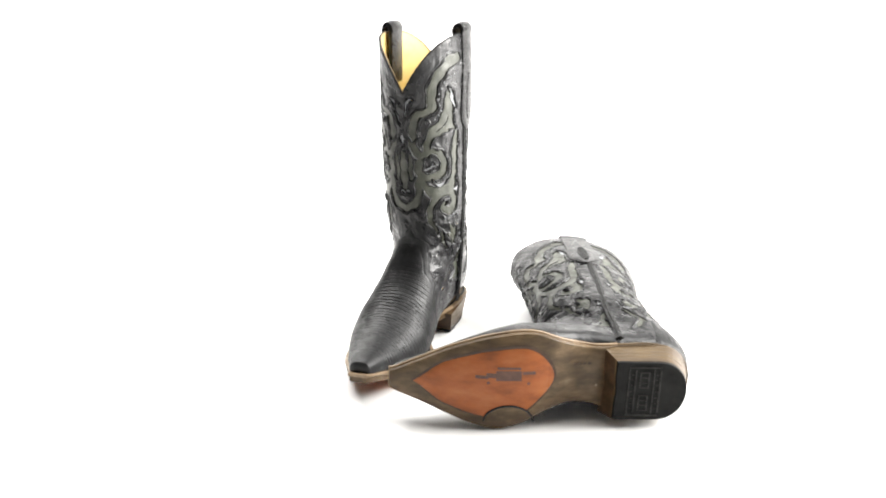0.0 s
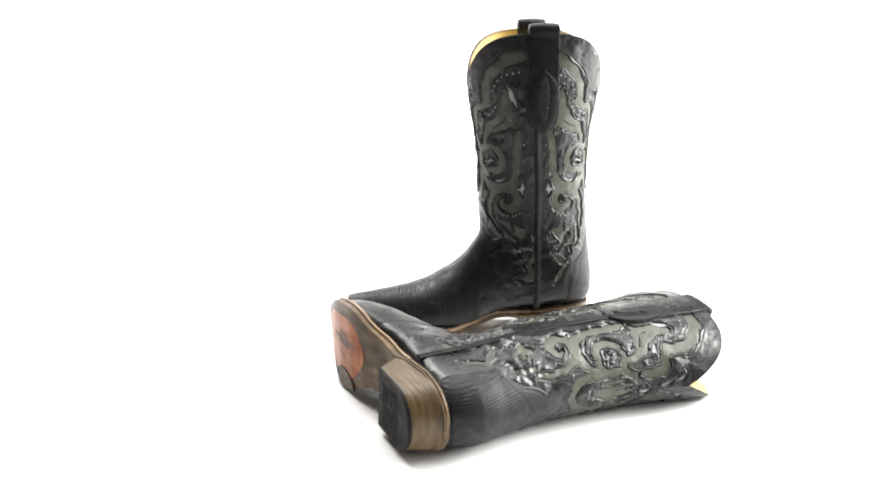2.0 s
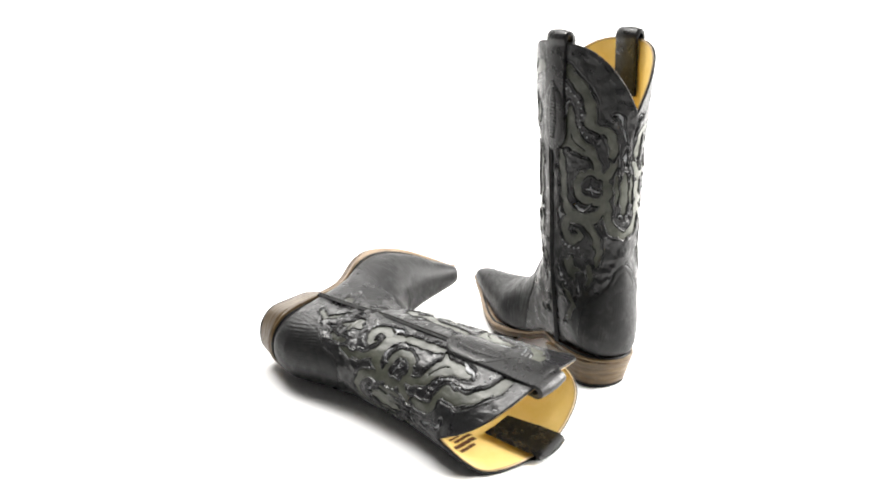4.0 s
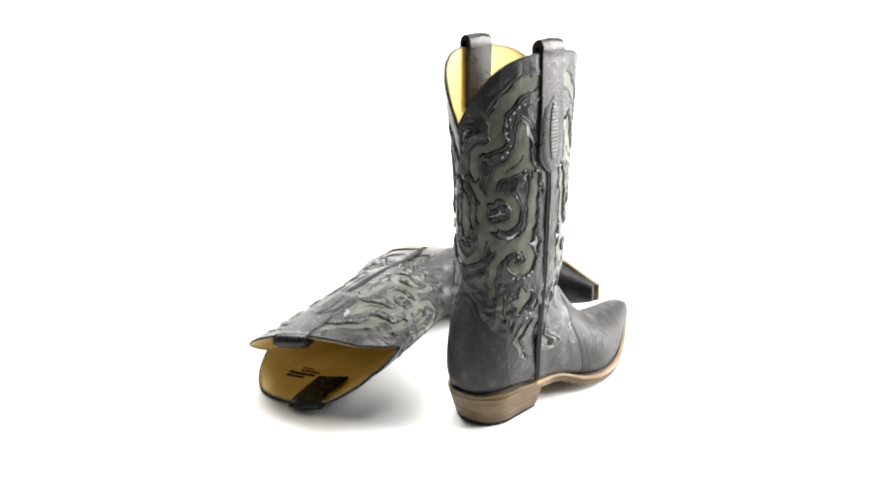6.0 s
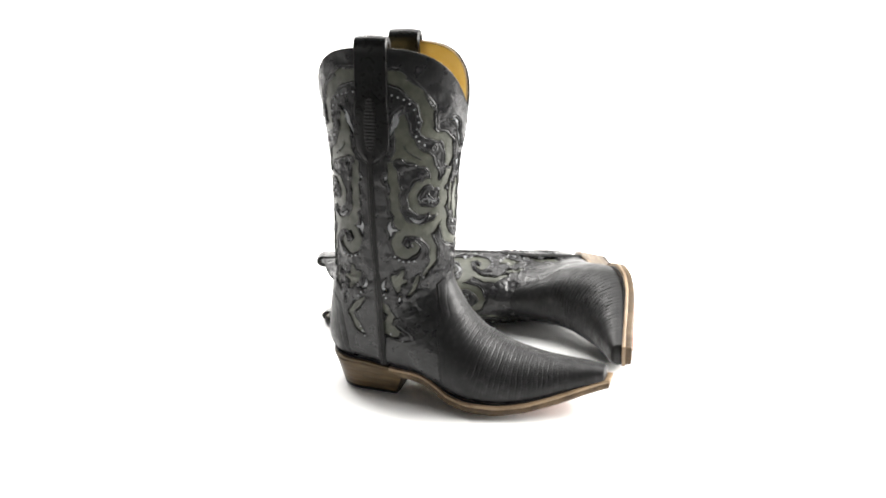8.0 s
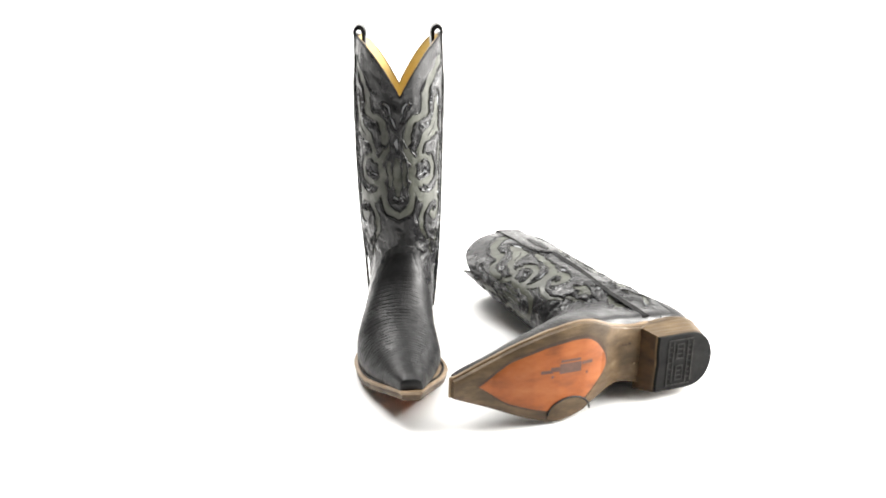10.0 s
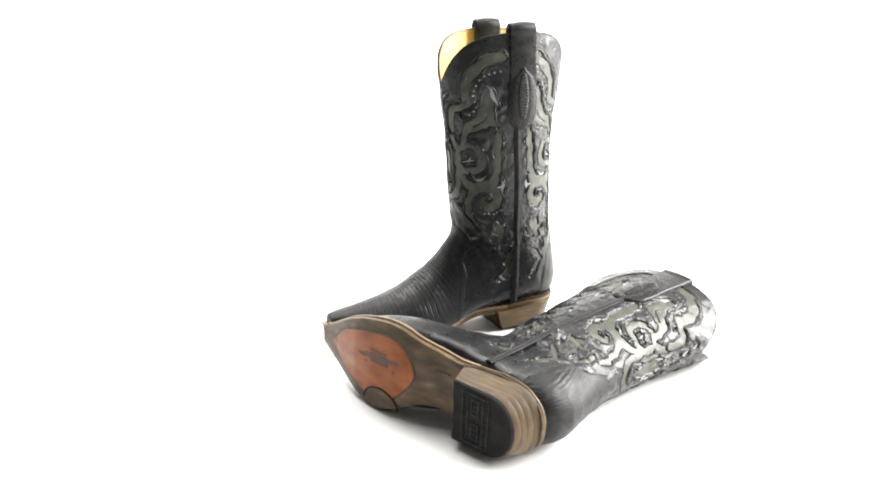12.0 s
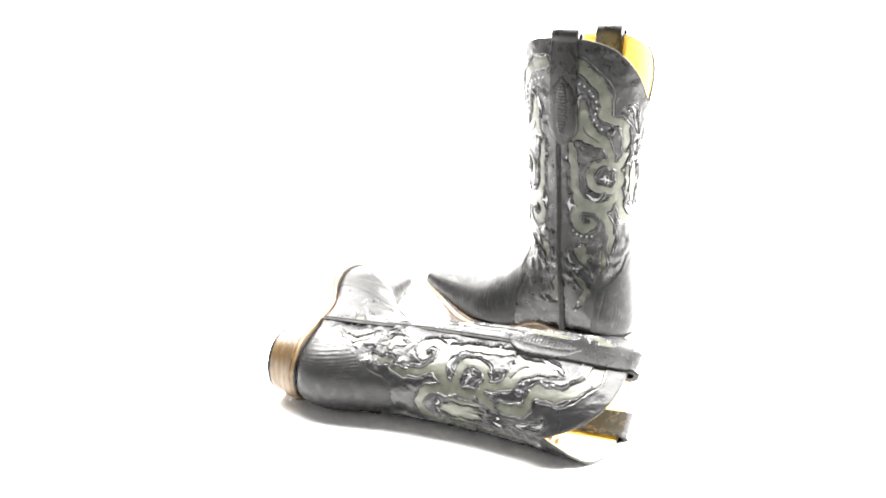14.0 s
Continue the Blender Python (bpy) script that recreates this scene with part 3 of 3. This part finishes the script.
    put("outsole", slab(-0.0668, 0.2225, z_top(-0.0023), lambda x: float(feather(x)) - 0.0085 + 0.004 * np.clip((0.02 - x) / 0.01, 0, 1), 0.0004), SOLE, "scuffed brown leather outsole")
    heel = put("heel", lift(0.0215, 0.0290, slope=0.0030), STACK, "stacked brown leather heel")
    for a, b in ((0.0151, 0.0214), (0.0096, 0.0150), (0.0034, 0.0095)):
        put("lift", lift(a, b, slope=0.0030), STACK, parent=heel)
    put("heel_cap", lift(0.0, 0.0033, slope=0.0030), RUBBER, "black rubber heel cap", parent=heel)
    under = lambda x: float(feather(x)) - 0.0093
    xs = 0.1345 + 0.0655 * np.cos(np.linspace(math.pi - 0.02, 0.02, 60))
    pv, pf = [], []
    for cx in xs:
        f = (cx - 0.069) / 0.131
        half = math.sqrt(max(0.0, 1 - min(1, abs((cx - 0.100) / 0.031)) ** 2.2)) if cx < 0.100 else 1.0
        a, b = outline(OUTER, cx) + 0.0155 - 0.007 * f, outline(INNER, cx) - 0.012 + 0.003 * f
        mid = (a + b) / 2
        a, b = mid + (a - mid) * half, mid + (b - mid) * half
        if cx > 0.17:
            k = min(1, (cx - 0.17) / 0.03)
            a, b = a + (mid - a) * k ** 2, b + (mid - b) * k ** 2
        pv += [(cx, a, under(cx) + 0.0005), (cx, a + (b - a) * 0.03, under(cx)), (cx, a + (b - a) * 0.97, under(cx)), (cx, b, under(cx) + 0.0005)]
    pf = [(i * 4 + k, i * 4 + k + 1, i * 4 + k + 5, i * 4 + k + 4) for i in range(len(xs) - 1) for k in range(3)]
    wide_of = [(a + (a - 0.128) * 0.035, b * 1.07 - 0.0006) for a, b, c in pv]
    stain = [(a, b, under(a) + 0.0004) for a, b in wide_of]
    put("patch_edge", (stain, pf), SOLE_DARK, "dark burnished edge round the patch")
    put("sole_patch", (pv, pf), PATCH, "burnished orange leather patch on the sole")
    low = lambda x: under(x) - 0.0003
    cres = [(0.110 + 0.0235 * math.cos(a), 0.0352 - 0.0165 * math.sin(a)) for a in np.linspace(0.05, math.pi - 0.05, 24)]
    moon = [(a, b + (outline(INNER, a) - 0.0015 - b) * f, under(a) - 0.0002) for a, b in cres for f in (0, 0.5, 1)]
    put("crescent_panel", (moon, [(3 * i + k, 3 * i + k + 1, 3 * i + k + 4, 3 * i + k + 3) for i in range(23) for k in range(2)]), SOLE, "brown leather half-moon beside the patch")
    put("crescent", tube([(a, b, low(a)) for a, b in cres], 0.0009), CORD, "dark stitched crescent line")
    for (a, b, w, d) in ((0.137, -0.010, 0.006, 0.0016), (0.128, -0.012, 0.005, 0.0022), (0.112, -0.012, 0.012, 0.005), (0.093, -0.015, 0.006, 0.0016), (0.112, -0.0045, 0.02, 0.0012), (0.112, -0.0195, 0.011, 0.0012)):
        put("stamp_bar", plate([(a - w, b - d), (a + w, b - d), (a + w, b + d), (a - w, b + d)], low, 0.0003), INK, smooth=False)
    for a in (0.034, 0.0385, 0.043, 0.0475):
        put("stamp_bar", plate([(a - 0.0016, -0.0205), (a + 0.0016, -0.0205), (a + 0.0016, -0.0185), (a - 0.0016, -0.0185)], low, 0.0003), SOLE_DARK, smooth=False)
    pin = [(0.0255 + 0.0011 * math.cos(a), 0.0030 + 0.0011 * math.sin(a)) for a in np.linspace(0, 2 * math.pi, 8, endpoint=False)]
    put("pin", plate(pin, low, 0.0006), WELT, "pale pin head", smooth=False)
    flat = lambda x: -0.0009
    tread = [(-0.0005, 0.0, 0.0007, 0.0235), (-0.0065, 0.0, 0.0006, 0.0215), (-0.0240, 0.0, 0.0006, 0.0225), (-0.0300, 0.0, 0.0008, 0.0215), (-0.0150, 0.0240, 0.0150, 0.0006), (-0.0150, -0.0240, 0.0150, 0.0006)]
    for b in (0.0115, -0.0115):
        tread += [(-0.0110, b, 0.0006, 0.0075), (-0.0190, b, 0.0006, 0.0075), (-0.0150, b + 0.0075, 0.0046, 0.0006), (-0.0150, b - 0.0075, 0.0046, 0.0006), (-0.0150, b + 0.0025, 0.0026, 0.0005), (-0.0150, b - 0.0025, 0.0026, 0.0005)]
    tread += [(a, b, 0.0010, 0.0005) for a in (-0.0034, -0.0270) for b in (-0.017, -0.012, -0.0065, 0.0, 0.0065, 0.012, 0.017)]
    # bars of the tread, their lit edges painted as lighter rubber
    for a, b, w, d in tread:
        put("tread_bar", plate([(a - w, b - d), (a + w, b - d), (a + w, b + d), (a - w, b + d)], flat, 0.0012), TREAD, smooth=False, parent=heel)
    breast = [(r[k][0] + 0.0003, r[k][1] * 0.985, h - 0.0030 * h / 0.03) for h in np.linspace(0.0052, 0.0288, 6) for r in [heel_ring(h)] for k in range(5)]
    put("heel_breast", (breast, [(5 * i + k, 5 * i + k + 1, 5 * i + k + 6, 5 * i + k + 5) for i in range(5) for k in range(4)]), SOLE_DARK, "dark brown front of the heel", parent=heel)

    ring_x = np.linspace(-0.0662, 0.2145, 120)
    path = [(a, outline(OUTER, a) + 0.0032, float(feather(a)) + 0.0016) for a in ring_x] + [(a, outline(INNER, a) - 0.0032, float(feather(a)) + 0.0016) for a in ring_x[::-1]]
    put("rand", tube(path, 0.0013, 6, True), CORD, "black bead between upper and welt")
    # side seams, pull straps
    for sgn in (1, -1):
        zs = np.linspace(0.036, 0.25, 60)
        band = [(float(seam_x(a, sgn)) + 0.0004 * math.sin(a * 60), sgn * (side_y(a, sgn) + 0.0006), a) for a in zs]
        seam = put("side_seam", ribbon(band, 0.0036, [(0, sgn, 0)] * 60, 0.0019, (1, 0, 0), 0.003), CORD, "black leather band over the side seam")
        put("cord", tube([(a, b + sgn * 0.0019, c) for a, b, c in band], 0.0011), CORD, "raised black cord", parent=seam)
        pts, out = [], []
        for a in np.linspace(strap_low, 0.3465, 26):
            pts.append((-0.001, sgn * (side_y(a, sgn) + 0.0008), a))
            out.append((0, sgn, 0.05))
        for a in np.linspace(15, 165, 13):
            r = math.radians(a)
            pts.append((-0.001, sgn * (side_y(0.348, sgn) - 0.0030 + 0.0042 * math.cos(r)), 0.3468 + 0.0076 * math.sin(r)))
            out.append((0, sgn * math.cos(r), math.sin(r)))
        for a in np.linspace(0.346, 0.292, 14):
            pts.append((-0.001, sgn * (side_y(a, sgn) - 0.0072), a))
            out.append((0, -sgn, 0))
        wide = np.full(len(pts), 0.0162)
        wide[:14] = (0.0055, 0.0105, 0.0142, 0.0164, 0.0174, 0.0178, 0.0179, 0.0179, 0.0178, 0.0177, 0.0175, 0.0172, 0.0168, 0.0164)
        strap = put("pull_strap", ribbon(pts, wide, out, np.r_[np.full(26, 0.0022), 0.0026 + 0.0022 * np.sin(np.linspace(0.1, 2.2, 13)), np.full(14, 0.0036)], (1, 0, 0), 0.0010), STRAP, "black leather pull strap looped over the rim", floor=np.repeat(np.r_[np.full(26, 0.0008), np.linspace(0.0012, 0.0086, 13), np.full(14, 0.0088)], 9))
        ks = np.linspace(0, 1, 40)
        tab = [(-0.001, sgn * (side_y(a, sgn) + 0.0026), a) for a in strap_low + 0.002 + 0.066 * ks]
        w2 = np.interp(ks, [0, 0.06, 0.18, 0.35, 0.7, 0.84, 0.93, 1], [0.0040, 0.0095, 0.0145, 0.0162, 0.0158, 0.0120, 0.0050, 0.0012])
        shield = put("strap_tab", ribbon(tab, w2, [(0, sgn, 0.03)] * 40, 0.0010, (1, 0, 0), 0.0010), STRAP, "shield-shaped dark leather tab", parent=strap)
        strip = [(-0.001, sgn * (side_y(a, sgn) + 0.0036), a) for a in np.linspace(strap_low + 0.012, strap_low + 0.062, 80)]
        w3 = 0.0062 * np.sin(np.linspace(0.25, math.pi - 0.2, 80)) ** 0.6
        put("scaled_strip", ribbon(strip, w3, [(0, sgn, 0.03)] * 80, 0.0008 + 0.00020 * np.sin(np.arange(80) * 1.25), (1, 0, 0), 0.0006), STRAP, "ridged lizard-skin strip", parent=strap)

    # studs
    for quarter in range(4):
        quarter_cols = slice(quarter * q, (quarter + 1) * q)
        for bu, bv in BEADS:
            d = np.hypot(uu[:, quarter_cols] - bu, zm[:, quarter_cols] - bv)
            r, cidx = np.unravel_index(np.argmin(d), d.shape)
            if d[r, cidx] > 2 or body[r, cidx + quarter * q] > -2:
                continue
            c0, nn = p2[r, cidx + quarter * q], n[r, cidx + quarter * q] * [1, hand, 1]
            a = np.cross(nn, (0.2, 0.1, 0.97))
            a /= np.linalg.norm(a)
            b = np.cross(nn, a)
            v = [c0 + nn * 0.0011] + [c0 + (a * math.cos(k) + b * math.sin(k)) * rr + nn * hh for rr, hh in ((0.0008, 0.0008), (0.0012, -0.0002)) for k in np.linspace(0, 2 * math.pi, 6, endpoint=False)]
            f = [(0, 1 + k, 1 + (k + 1) % 6) for k in range(6)] + [(1 + k, 1 + (k + 1) % 6, 7 + (k + 1) % 6, 7 + k) for k in range(6)]
            part("stud", v, f, SILVER, root)
    return root


# where the boots rest on the turntable at the start
STAND_AT = Matrix.Translation((-0.0634 * K, 0.0889 * K, 0.0005)) @ pose(0, 0, 0.0004, 0, 0, -106.0) @ pose(0, 0, 0, 0.2, 0.2, 0)
LIE_AT = Matrix.Translation((0.11, 0.08, 0)) @ pose(0, 0, 0, 0, 0, 1.5) @ Matrix.Translation((-0.11, -0.08, 0)) @ Matrix.Translation((0.03, 0, 0.0005)) @ pose(0, 0, 0, 0, -2.2, 0) @ Matrix.Translation((-0.03, 0, 0)) @ Matrix(((-0.99330, 0.08316, -0.08028, 0.13893),
                 (-0.07907, 0.01764, 0.99671, -0.16340),
                 (0.08430, 0.99638, -0.01095, 0.03560), (0, 0, 0, 1)))
STANDING = boot("black leather cowboy boot with olive scroll inlays, standing upright", 1)
LYING = boot("black cowboy boot with olive inlays lying sideways, orange sole patch showing", -1, LIE_AT, 0.236)


# the turntable does not run quite evenly: degrees ahead of the steady turn
UNEVEN = ((0.0, 0.3), (0.5, 0.8), (1.0, 0.1), (1.5, -0.6), (2.0, -0.4), (2.5, 0.6), (2.7, -0.2), (5.0, 0.1), (5.5, -0.2), (6.0, 0.5), (6.5, -0.3), (7.0, -0.6), (7.5, 0.8), (8.0, -0.3), (8.2, 0.2),
          (10.5, -0.5), (11.0, 0.6), (11.5, 0.4), (12.0, -0.2), (12.5, 0.6), (13.0, 0.2), (13.5, -0.1), (14.0, -1.2))


def motions():
    """The turntable carries both boots round its axis."""
    for thing, start in ((STANDING, STAND_AT), (LYING, LIE_AT)):
        walk(thing, [(t, pose(0, 0, 0, 0, 0, -SPIN * t - float(np.interp(t, *np.array(UNEVEN).T))) @ start) for t in np.arange(0, 14.01, 0.25)])


motions()
